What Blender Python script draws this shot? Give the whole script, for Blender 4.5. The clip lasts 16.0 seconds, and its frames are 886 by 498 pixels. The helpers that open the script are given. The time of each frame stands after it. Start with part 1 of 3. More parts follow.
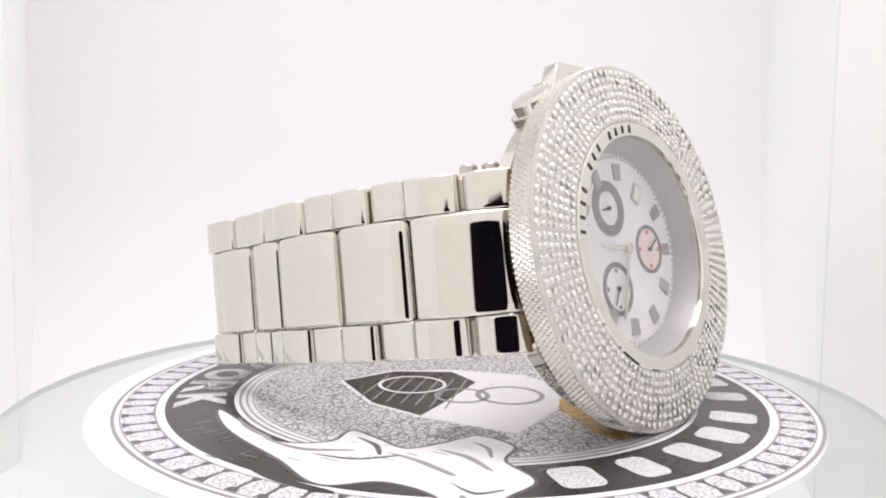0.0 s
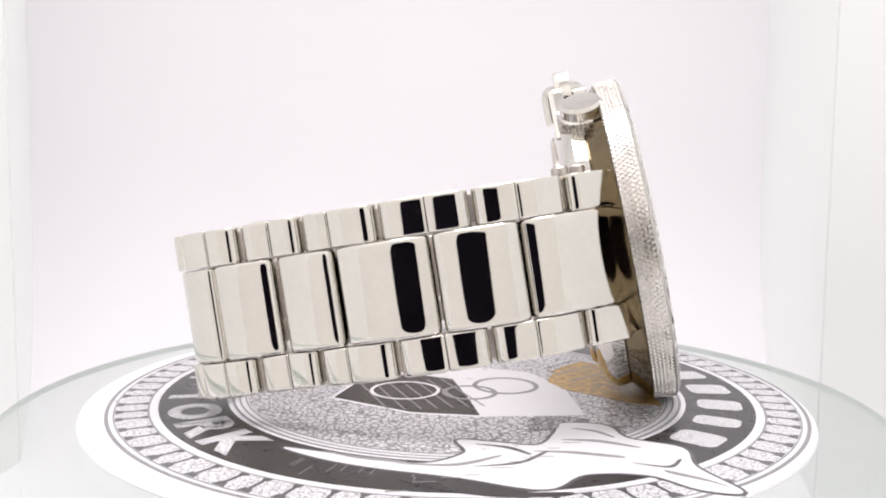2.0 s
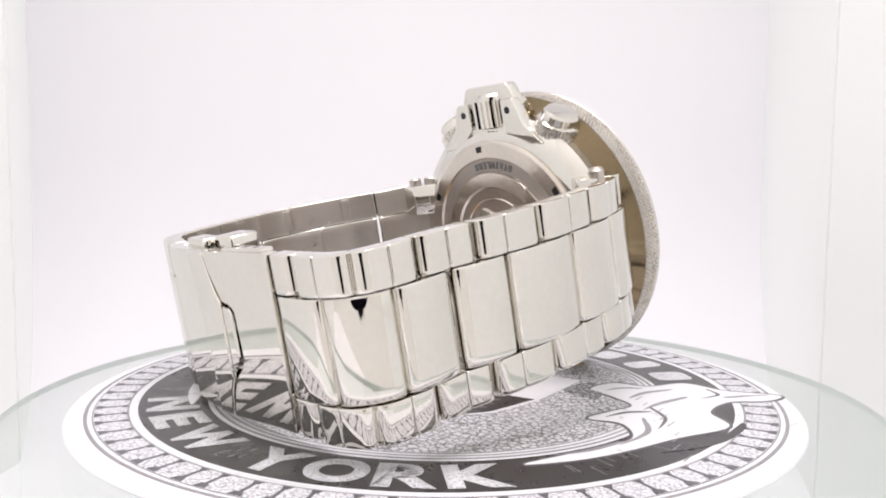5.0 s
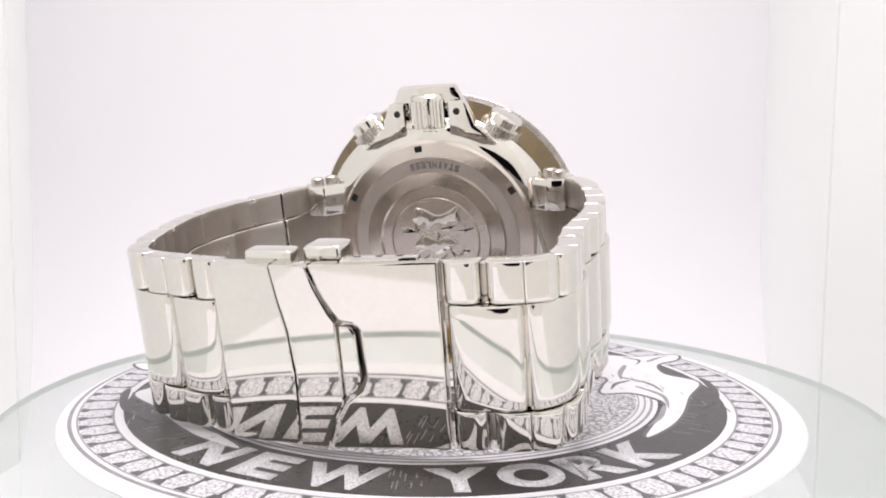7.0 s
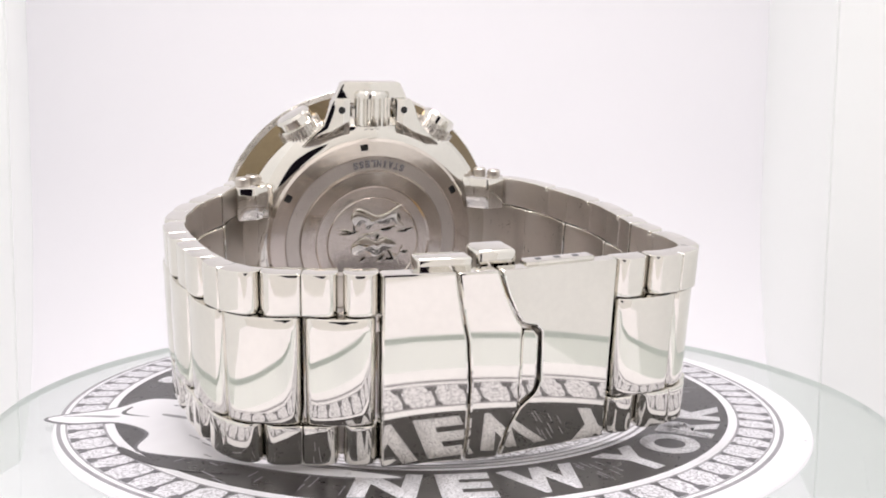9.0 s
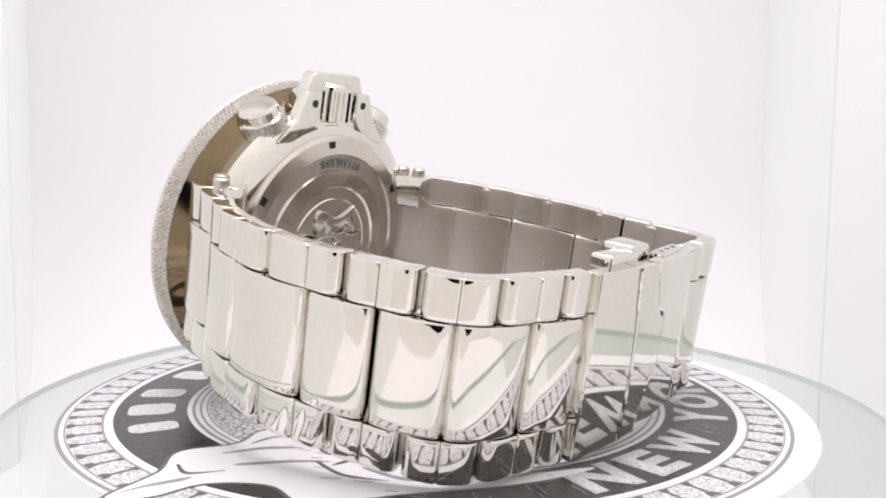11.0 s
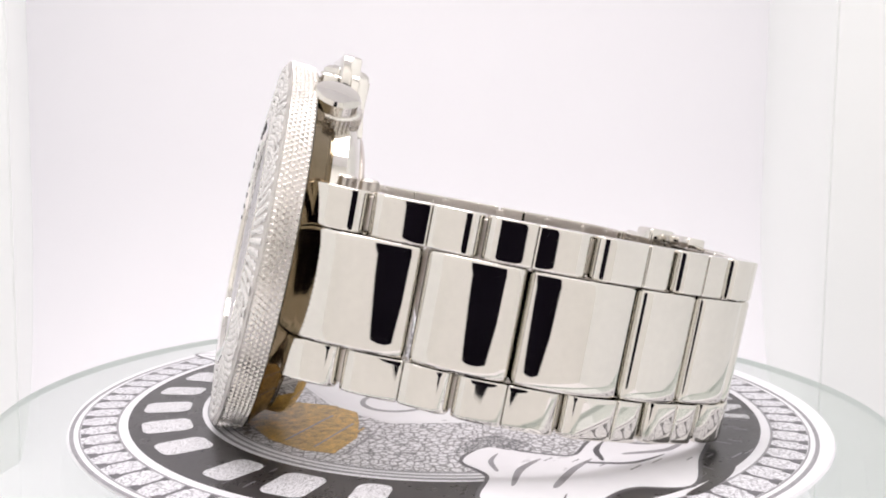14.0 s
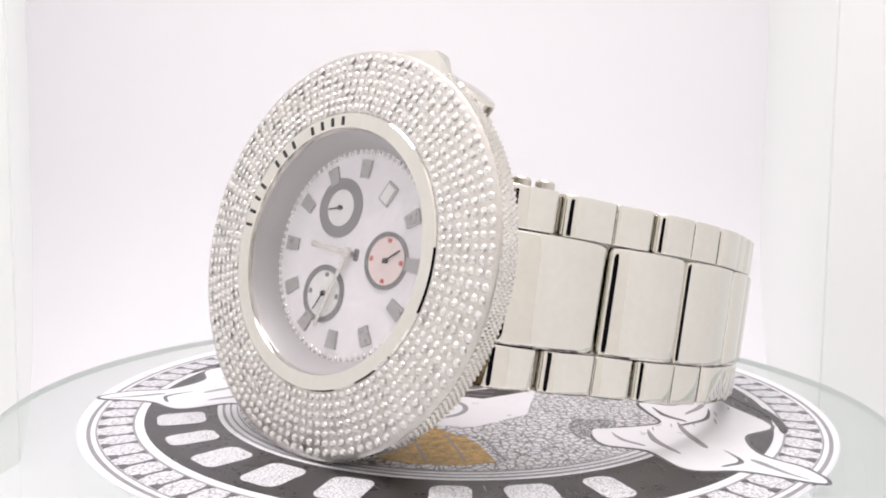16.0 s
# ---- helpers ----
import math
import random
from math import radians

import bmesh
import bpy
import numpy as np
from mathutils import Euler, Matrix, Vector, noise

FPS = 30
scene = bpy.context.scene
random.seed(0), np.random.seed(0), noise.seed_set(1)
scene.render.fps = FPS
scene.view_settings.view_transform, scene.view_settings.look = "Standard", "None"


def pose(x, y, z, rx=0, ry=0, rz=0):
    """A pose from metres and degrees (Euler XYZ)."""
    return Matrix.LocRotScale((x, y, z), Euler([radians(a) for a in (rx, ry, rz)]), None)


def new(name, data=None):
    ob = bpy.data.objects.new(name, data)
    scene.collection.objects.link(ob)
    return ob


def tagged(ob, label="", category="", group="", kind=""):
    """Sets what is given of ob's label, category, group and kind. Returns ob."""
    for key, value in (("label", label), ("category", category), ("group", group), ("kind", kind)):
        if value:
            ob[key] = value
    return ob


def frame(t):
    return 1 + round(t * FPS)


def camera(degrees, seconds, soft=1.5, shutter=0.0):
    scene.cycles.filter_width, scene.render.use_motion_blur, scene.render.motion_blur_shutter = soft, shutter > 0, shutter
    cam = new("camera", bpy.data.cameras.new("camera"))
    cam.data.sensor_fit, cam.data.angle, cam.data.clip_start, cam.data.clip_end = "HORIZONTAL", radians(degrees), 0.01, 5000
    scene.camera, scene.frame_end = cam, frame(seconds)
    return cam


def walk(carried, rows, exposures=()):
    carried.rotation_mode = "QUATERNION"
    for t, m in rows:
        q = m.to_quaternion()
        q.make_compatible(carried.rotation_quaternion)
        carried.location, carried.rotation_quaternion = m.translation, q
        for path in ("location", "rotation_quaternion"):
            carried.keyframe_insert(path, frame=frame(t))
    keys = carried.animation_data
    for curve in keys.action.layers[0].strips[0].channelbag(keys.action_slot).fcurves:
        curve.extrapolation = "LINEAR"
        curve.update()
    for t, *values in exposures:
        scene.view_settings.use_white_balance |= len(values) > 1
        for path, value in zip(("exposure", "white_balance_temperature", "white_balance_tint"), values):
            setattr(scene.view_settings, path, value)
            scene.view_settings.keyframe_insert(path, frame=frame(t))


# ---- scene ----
MM = 0.001
cam = camera(56.66, 16.0, soft=1.9)
CAM = pose(0, -0.126, 0.03317, 85.03, 0, 0.29) @ pose(0, 0, 0, 0, 0, 0.592)
walk(cam, [(0.0, CAM), (16.0, CAM)])

# ---- light ----
world = bpy.data.worlds.new("room")
scene.world = world
world.use_nodes = True
world.node_tree.nodes["Background"].inputs[0].default_value = (1.0, 0.97, 0.93, 1)
world.node_tree.nodes["Background"].inputs[1].default_value = 0.01
scene.view_settings.exposure = -0.23


def area_lamp(name, m, sx, sy, power, colour=(1, 1, 1)):
    d = bpy.data.lights.new(name, "AREA")
    d.shape, d.size, d.size_y, d.energy, d.color, d.spread = "RECTANGLE", sx, sy, power, colour, radians(110)
    ob = new(name, d)
    ob.matrix_world = m
    return ob


area_lamp("softbox_lamp", pose(0.0, -0.035, 0.332, -9, 0, 0), 0.19, 0.15, 0.43, (1.0, 0.95, 0.975))


# ---- materials ----
def mat(name, col, rough=0.4, metal=0.0, ior=1.5, noise_scale=0, noise_amt=0.0, bump=0.0, bump_scale=0, emit=0.0, emit_col=None):
    m = bpy.data.materials.new(name)
    m.use_nodes = True
    nt = m.node_tree
    b = nt.nodes["Principled BSDF"]
    b.inputs["Base Color"].default_value = (*col, 1)
    b.inputs["Roughness"].default_value = rough
    b.inputs["Metallic"].default_value = metal
    b.inputs["IOR"].default_value = ior
    co = nt.nodes.new("ShaderNodeTexCoord")
    if noise_amt:
        n1, n2 = nt.nodes.new("ShaderNodeTexNoise"), nt.nodes.new("ShaderNodeTexNoise")
        n1.inputs["Scale"].default_value, n2.inputs["Scale"].default_value = noise_scale, noise_scale * 7
        n1.inputs["Detail"].default_value = n2.inputs["Detail"].default_value = 4
        nt.links.new(co.outputs["Object"], n1.inputs["Vector"])
        nt.links.new(co.outputs["Object"], n2.inputs["Vector"])
        ad = nt.nodes.new("ShaderNodeMath")
        ad.operation = "ADD"
        nt.links.new(n1.outputs["Fac"], ad.inputs[0])
        nt.links.new(n2.outputs["Fac"], ad.inputs[1])
        r = nt.nodes.new("ShaderNodeMapRange")
        r.inputs["From Min"].default_value, r.inputs["From Max"].default_value = 0.6, 1.4
        r.inputs["To Min"].default_value, r.inputs["To Max"].default_value = 1 - noise_amt, 1 + noise_amt
        nt.links.new(ad.outputs[0], r.inputs["Value"])
        mx = nt.nodes.new("ShaderNodeMix")
        mx.data_type, mx.blend_type = "RGBA", "MULTIPLY"
        mx.inputs[0].default_value = 1
        mx.inputs[6].default_value = (*col, 1)
        nt.links.new(r.outputs[0], mx.inputs[7])
        nt.links.new(mx.outputs[2], b.inputs["Base Color"])
        rr = nt.nodes.new("ShaderNodeMapRange")
        rr.inputs["From Min"].default_value, rr.inputs["From Max"].default_value = 0.6, 1.4
        rr.inputs["To Min"].default_value, rr.inputs["To Max"].default_value = rough * 0.75, min(1, rough * 1.3)
        nt.links.new(ad.outputs[0], rr.inputs["Value"])
        nt.links.new(rr.outputs[0], b.inputs["Roughness"])
    if bump:
        n3 = nt.nodes.new("ShaderNodeTexNoise")
        n3.inputs["Scale"].default_value = bump_scale
        nt.links.new(co.outputs["Object"], n3.inputs["Vector"])
        bp = nt.nodes.new("ShaderNodeBump")
        bp.inputs["Strength"].default_value, bp.inputs["Distance"].default_value = bump, 0.0001
        nt.links.new(n3.outputs["Fac"], bp.inputs["Height"])
        nt.links.new(bp.outputs[0], b.inputs["Normal"])
    if emit:
        b.inputs["Emission Color"].default_value = (*(emit_col or col), 1)
        b.inputs["Emission Strength"].default_value = emit
    return m


STEEL = mat("polished_steel", (0.75, 0.725, 0.675), 0.045, 1.0, noise_scale=160, noise_amt=0.035, bump=0.03, bump_scale=120)
# steel with a dark brown reflection painted into its base colour
BROWN_REFLECTION = mat("steel_brown_reflection", (0.215, 0.165, 0.10), 0.09, 1.0, noise_scale=200, noise_amt=0.1)
STEEL_BACK = mat("satin_steel", (0.68, 0.62, 0.565), 0.15, 1.0, noise_scale=300, noise_amt=0.08, bump=0.12, bump_scale=900)
STEEL_IN = mat("brushed_steel", (0.62, 0.575, 0.53), 0.33, 1.0, noise_scale=400, noise_amt=0.05, bump=0.015, bump_scale=900)
KNURL = mat("knurled_steel", (0.72, 0.69, 0.65), 0.26, 1.0, noise_scale=300, noise_amt=0.05)
GEM = mat("cut_stone", (0.80, 0.775, 0.755), 0.2, 0.4, 2.0)
SETTING = mat("gem_setting", (0.66, 0.63, 0.60), 0.36, 1.0, noise_scale=800, noise_amt=0.15)
BLACK = mat("black_enamel", (0.012, 0.012, 0.013), 0.25)
REHAUT = mat("rehaut_grey", (0.52, 0.505, 0.505), 0.45, 0.15, noise_scale=300, noise_amt=0.06)
MARKER = mat("marker_grey", (0.42, 0.405, 0.405), 0.3, 0.5, noise_scale=300, noise_amt=0.06)
PEARL = mat("mother_of_pearl", (0.95, 0.93, 0.955), 0.22, 0.0, noise_scale=180, noise_amt=0.09)
SUB_RING = mat("subdial_ring_grey", (0.22, 0.21, 0.22), 0.35, 0.3, noise_scale=500, noise_amt=0.08)
SUB_PINK = mat("subdial_pink", (0.90, 0.76, 0.73), 0.3, noise_scale=400, noise_amt=0.05)
SUB_WHITE = mat("subdial_white", (0.90, 0.90, 0.88), 0.3, noise_scale=400, noise_amt=0.04)
RED = mat("red_print", (0.62, 0.12, 0.10), 0.5)
PAPER = mat("coated_paper", (0.87, 0.86, 0.89), 0.32, noise_scale=60, noise_amt=0.03)
INK = mat("black_ink", (0.035, 0.031, 0.032), 0.3, noise_scale=220, noise_amt=0.35)
GREY_INK = mat("grey_ink", (0.30, 0.29, 0.31), 0.35, noise_scale=500, noise_amt=0.3)
TICK_INK = mat("dark_grey_ink", (0.11, 0.105, 0.115), 0.35, noise_scale=700, noise_amt=0.6)
ORANGE = mat("orange_ink", (0.52, 0.33, 0.10), 0.35, noise_scale=800, noise_amt=0.8)
# added glow: booth walls, ceiling, floor and front panel emit light themselves
WALL = mat("glowing_white_diffuser", (0.82, 0.80, 0.82), 0.9, noise_scale=9, noise_amt=0.01, emit=0.18, emit_col=(1.0, 0.962, 1.02))
SIDE = mat("glowing_side_diffuser", (0.82, 0.82, 0.81), 0.9, noise_scale=9, noise_amt=0.01, emit=0.17, emit_col=(0.96, 1.0, 0.975))
FRONT = mat("glowing_front_panel", (0.80, 0.785, 0.75), 0.85, noise_scale=9, noise_amt=0.015, emit=0.1, emit_col=(1.0, 0.98, 0.94))
CAMERA_BLACK = mat("black_plastic", (0.005, 0.0035, 0.007), 0.75, ior=1.12, noise_scale=100, noise_amt=0.1)
LED = mat("white_led", (1, 1, 1), 0.5, emit=25.0, emit_col=(0.85, 0.9, 1.0))
RUBBER = mat("white_plastic", (0.75, 0.76, 0.74), 0.45, noise_scale=60, noise_amt=0.03)


def glass_mat(name, tint, gloss, least=0.035, most=0.6):
    m = bpy.data.materials.new(name)
    m.use_nodes = True
    nt = m.node_tree
    nt.nodes.remove(nt.nodes["Principled BSDF"])
    tr, gl = nt.nodes.new("ShaderNodeBsdfTransparent"), nt.nodes.new("ShaderNodeBsdfGlossy")
    mx, lw, pw, mr = (nt.nodes.new("ShaderNode" + k) for k in ("MixShader", "LayerWeight", "Math", "MapRange"))
    tr.inputs[0].default_value = (*tint, 1)
    gl.inputs["Roughness"].default_value = gloss
    pw.operation = "POWER"
    pw.inputs[1].default_value = 4.0
    mr.inputs["To Min"].default_value, mr.inputs["To Max"].default_value = least, most
    lw.inputs[0].default_value = 0.5
    nt.links.new(lw.outputs["Facing"], pw.inputs[0])
    nt.links.new(pw.outputs[0], mr.inputs["Value"])
    nt.links.new(mr.outputs[0], mx.inputs[0])
    nt.links.new(tr.outputs[0], mx.inputs[1])
    nt.links.new(gl.outputs[0], mx.inputs[2])
    nt.links.new(mx.outputs[0], nt.nodes["Material Output"].inputs["Surface"])
    return m


def cell_mat(name, light, dark, scale, width, rough=0.32, grain=0.5):
    """Printed cells: pale patches with darker joints and a sketchy grain."""
    m = mat(name, light, rough)
    nt = m.node_tree
    b = nt.nodes["Principled BSDF"]
    co = nt.nodes.new("ShaderNodeTexCoord")
    vo, no = nt.nodes.new("ShaderNodeTexVoronoi"), nt.nodes.new("ShaderNodeTexNoise")
    vo.feature = "DISTANCE_TO_EDGE"
    vo.inputs["Scale"].default_value, no.inputs["Scale"].default_value = scale, scale * 2.2
    no.inputs["Detail"].default_value = 5
    nt.links.new(co.outputs["Object"], vo.inputs["Vector"])
    nt.links.new(co.outputs["Object"], no.inputs["Vector"])
    r1, r2 = nt.nodes.new("ShaderNodeMapRange"), nt.nodes.new("ShaderNodeMapRange")
    r1.inputs["From Max"].default_value = width
    r2.inputs["From Min"].default_value, r2.inputs["From Max"].default_value, r2.inputs["To Min"].default_value = 0.34, 0.5, 1 - grain
    nt.links.new(vo.outputs["Distance"], r1.inputs["Value"])
    nt.links.new(no.outputs["Fac"], r2.inputs["Value"])
    mu = nt.nodes.new("ShaderNodeMath")
    mu.operation = "MULTIPLY"
    nt.links.new(r1.outputs[0], mu.inputs[0])
    nt.links.new(r2.outputs[0], mu.inputs[1])
    mx = nt.nodes.new("ShaderNodeMix")
    mx.data_type = "RGBA"
    mx.inputs[6].default_value, mx.inputs[7].default_value = (*dark, 1), (*light, 1)
    nt.links.new(mu.outputs[0], mx.inputs[0])
    nt.links.new(mx.outputs[2], b.inputs["Base Color"])
    return m


PAVE = cell_mat("printed_pave", (0.80, 0.79, 0.82), (0.10, 0.095, 0.10), 900, 0.12, grain=0.7)
SPARKLE = cell_mat("printed_sparkle", (0.82, 0.81, 0.84), (0.20, 0.19, 0.20), 2000, 0.05, grain=0.7)
STONES = cell_mat("printed_stones", (0.82, 0.81, 0.85), (0.22, 0.21, 0.23), 1100, 0.05, grain=0.85)
CRYSTAL = glass_mat("sapphire_crystal", (0.99, 0.985, 0.99), 0.01, 0.07)
PLATE_GLASS = glass_mat("green_plate_glass", (0.955, 0.98, 0.965), 0.02)
EDGE_GLASS = mat("frosted_glass_edge", (0.90, 0.925, 0.915), 0.3, noise_scale=40, noise_amt=0.03)


# ---- mesh helpers ----
def finish(bm, xf=None, smooth=30):
    if xf is not None:
        bm.transform(xf)
    bmesh.ops.recalc_face_normals(bm, faces=bm.faces)
    if smooth:
        for f in bm.faces:
            f.smooth = True
        lim = radians(smooth)
        for e in bm.edges:
            e.smooth = len(e.link_faces) == 2 and e.calc_face_angle(0) < lim
    return bm


def mesh_of(name, bm, material):
    me = bpy.data.meshes.new(name)
    bm.to_mesh(me)
    bm.free()
    for m in material if isinstance(material, tuple) else (material,):
        me.materials.append(m)
    return me


def part(name, bm, material, parent=None, label=""):
    ob = new(name, mesh_of(name, bm, material))
    if parent is not None:
        ob.parent = parent
    if label:
        tagged(ob, label=label)
    return ob


def lathe(profile, n=96, closed=True):
    """Turns (r, y) pairs about the y axis, in mm."""
    bm = bmesh.new()
    rings = []
    for r, y in profile:
        rings.append([bm.verts.new((r * math.cos(2 * math.pi * i / n), y, r * math.sin(2 * math.pi * i / n))) for i in range(n)])
    pairs = list(zip(rings, rings[1:]))
    if closed:
        pairs.append((rings[-1], rings[0]))
    for a, b in pairs:
        for i in range(n):
            j = (i + 1) % n
            bm.faces.new((a[i], a[j], b[j], b[i]))
    return bm


def disc_lathe(profile, n=96):
    """As lathe, with both ends filled."""
    bm = lathe(profile, n, closed=False)
    bm.verts.ensure_lookup_table()
    k = len(profile)
    bm.faces.new([bm.verts[i] for i in range(n)])
    bm.faces.new([bm.verts[(k - 1) * n + i] for i in range(n)])
    return bm


def block(x0, x1, y0, y1, z0, z1, bev=0.3, seg=2):
    bm = bmesh.new()
    bmesh.ops.create_cube(bm, size=1)
    for v in bm.verts:
        v.co = Vector(((x0 + x1) / 2 + v.co.x * (x1 - x0), (y0 + y1) / 2 + v.co.y * (y1 - y0), (z0 + z1) / 2 + v.co.z * (z1 - z0)))
    if bev:
        bmesh.ops.bevel(bm, geom=bm.edges[:], offset=bev, segments=seg, profile=0.5, affect="EDGES")
    return bm


def prism(outline, y0, y1, bev=0.0):
    """An outline of (x, z) pairs drawn out from y0 to y1."""
    bm = bmesh.new()
    a = [bm.verts.new((x, y0, z)) for x, z in outline]
    b = [bm.verts.new((x, y1, z)) for x, z in outline]
    bm.faces.new(a)
    bm.faces.new(b)
    for i in range(len(a)):
        j = (i + 1) % len(a)
        bm.faces.new((a[i], a[j], b[j], b[i]))
    bmesh.ops.recalc_face_normals(bm, faces=bm.faces)
    if bev:
        bmesh.ops.bevel(bm, geom=[e for e in bm.edges if len(e.link_faces) == 2 and e.calc_face_angle(0) > 0.5], offset=bev, segments=2, profile=0.5, affect="EDGES")
    return bm


def joined(*bms):
    out = bmesh.new()
    for b in bms:
        me = bpy.data.meshes.new("t")
        b.to_mesh(me)
        b.free()
        out.from_mesh(me)
        bpy.data.meshes.remove(me)
    return out


# ---- the photo booth ----
def plain_box(x0, x1, y0, y1, z0, z1):
    return finish(block(x0, x1, y0, y1, z0, z1, 0), Matrix.Diagonal((MM, MM, MM, 1)), 0)


FLOOR_Z = -32.0
def back_sweep():
    """The back wall, which runs down into the floor in one curve."""
    arc = [(150 - COVE + COVE * math.sin(radians(6 * i)), FLOOR_Z + COVE - COVE * math.cos(radians(6 * i))) for i in range(16)]
    inner = arc + [(150, 340)]
    outer = [(156, 340), (156, FLOOR_Z - 6), (150 - COVE, FLOOR_Z - 6)]
    bm = bmesh.new()
    rows = [[bm.verts.new((x, y, z)) for y, z in inner + outer] for x in (-180, 180)]
    n = len(rows[0])
    for i in range(n):
        j = (i + 1) % n
        bm.faces.new((rows[0][i], rows[0][j], rows[1][j], rows[1][i]))
    for row in rows:
        bm.faces.new(row)
    return finish(bm, Matrix.Diagonal((MM, MM, MM, 1)))


COVE = 70.0                                         # radius of the sweep from floor to back wall
# floor and ceiling share the back wall's material and its added emission
tagged(part("floor", plain_box(-180, 180, -260, 150 - COVE, FLOOR_Z - 6, FLOOR_Z), WALL), "white matt floor of the light booth with added glow", "floor", kind="structure")
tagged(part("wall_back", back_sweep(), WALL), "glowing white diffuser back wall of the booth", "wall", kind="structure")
tagged(part("ceiling", plain_box(-180, 180, -260, 156, 340, 346), WALL), "white diffuser ceiling of the light booth with added glow", "ceiling", kind="structure")


def splayed_wall(name, a, b):
    d = Vector((b[0] - a[0], b[1] - a[1], 0))
    bm = block(0, d.length, -3, 3, FLOOR_Z, 340, 0)
    bm.transform(Matrix.Diagonal((MM, MM, MM, 1)))
    ob = part(name, bm, SIDE)
    ob.matrix_world = pose(a[0] * MM, a[1] * MM, 0, 0, 0, math.degrees(math.atan2(d.y, d.x)))
    return tagged(ob, "pale white translucent side wall of the booth with added glow", "wall", kind="structure")


splayed_wall("wall_left", (-143, 150), (-99, 54))
splayed_wall("wall_left_front", (-99, 54), (-112, -200))
splayed_wall("wall_right", (108, 150), (78, 36))
splayed_wall("wall_right_front", (78, 36), (104, -200))

# front panel with an opening for the lens, and the dark camera behind it
OPENING = [(25, 58), (30, 52), (31, 34), (29.5, 14), (24, -2), (14, -12), (0, -15.5)]


def front_panel():
    half = OPENING + [(-x, z) for x, z in OPENING[-2::-1]]
    rim = half + [(0, 62)]
    bm = bmesh.new()
    rows = [[bm.verts.new((x, y, z)) for x, z in rim] for y in (-136, -140)]
    n = len(rim)
    outer, at_side = [], []
    for x, z in rim:
        m = 1 / max(abs(x) / 31.0, abs(z - 16) / 46.0)
        u, w = x * m / 31.0, (z - 16) * m / 46.0
        at_side.append(abs(w) < 0.99)
        outer.append(bm.verts.new((130 * u, -136, 340 if w > 0.99 else FLOOR_Z if w < -0.99 else 154 + 186 * w)))
    for i in range(n):
        j = (i + 1) % n
        bm.faces.new((rows[0][i], rows[0][j], outer[j], outer[i]))
        bm.faces.new((rows[0][i], rows[0][j], rows[1][j], rows[1][i]))
        if at_side[i] != at_side[j]:
            side, level = (outer[i], outer[j]) if at_side[i] else (outer[j], outer[i])
            corner = bm.verts.new((side.co.x, -136, level.co.z))
            bm.faces.new((outer[i], outer[j], corner))
    return finish(bm, Matrix.Diagonal((MM, MM, MM, 1)), 0)


# the panel's emission is added to brighten what the steel reflects
tagged(part("wall_front", front_panel(), FRONT), "white front panel of the booth with a lens opening and added glow", "wall", kind="structure")
camera_body = new("video_camera")
camera_body.location = (0, -0.25, 0.016)
tagged(camera_body, "black compact video camera behind the booth opening", "camera")
part("body", finish(block(-44, 44, 0, 108, -48, 56, 4), Matrix.Diagonal((MM, MM, MM, 1))), CAMERA_BLACK, camera_body)
lamp = part("lamp_stalk", finish(disc_lathe([(2.4, 0), (2.4, 46)], 24), Matrix.Translation((0, 0.05, 0.037)) @ Matrix.Diagonal((MM, MM, MM, 1))), CAMERA_BLACK, camera_body)
part("lamp_tip", finish(disc_lathe([(2.2, 46.05), (2.2, 47), (1.6, 47.8)], 24), Matrix.Translation((0, 0.05, 0.037)) @ Matrix.Diagonal((MM, MM, MM, 1))), LED, lamp, "small white LED")

# ---- turntable ----
TURN = new("turntable")
tagged(TURN, "round clear glass turntable platter on a white base", "turntable")
MMX = Matrix.Diagonal((MM, MM, MM, 1))
UP = MMX @ Matrix.Rotation(radians(90), 4, "X")     # y of a lathe becomes z
platter = part("platter", finish(disc_lathe([(63.6, -2.0), (64.0, -1.8), (64.0, -0.8), (63.8, -0.6)], 160), UP), PLATE_GLASS, TURN)
platter.visible_shadow = False
part("platter_rim", finish(lathe([(64.02, -1.8), (64.02, -0.8), (64.06, -0.95), (64.06, -1.7)], 160), UP), EDGE_GLASS, TURN, "frosted green glass rim")
part("base", finish(disc_lathe([(34, FLOOR_Z), (34, -12), (30, -2.05)], 64), UP), RUBBER, TURN, "white plastic base")

# ---- printed disc ----
DISC = new("printed_disc")
tagged(DISC, "round white printed card with black ring lettering", "printed card")
EC = Vector((2.0, 1.2, 0))                        # centre of the print
CARD = part("card", finish(disc_lathe([(53.55, -0.58), (53.75, -0.3), (53.55, -0.02)], 160), UP @ Matrix.Translation((1.17, 0, -1.49))), PAPER, DISC)


def flat(outline, z0, z1):
    """A thin printed patch, outline of (x, y) in mm."""
    bm = bmesh.new()
    a = [bm.verts.new((x, y, z0)) for x, y in outline]
    b = [bm.verts.new((x, y, z1)) for x, y in outline]
    bm.faces.new(b)
    for i in range(len(a)):
        j = (i + 1) % len(a)
        bm.faces.new((a[i], a[j], b[j], b[i]))
    bm.normal_update()
    return bm


def ring_flat(r0, r1, z, n=160):
    return lathe([(r0, z - 0.02), (r1, z - 0.02), (r1, z), (r0, z)], n)


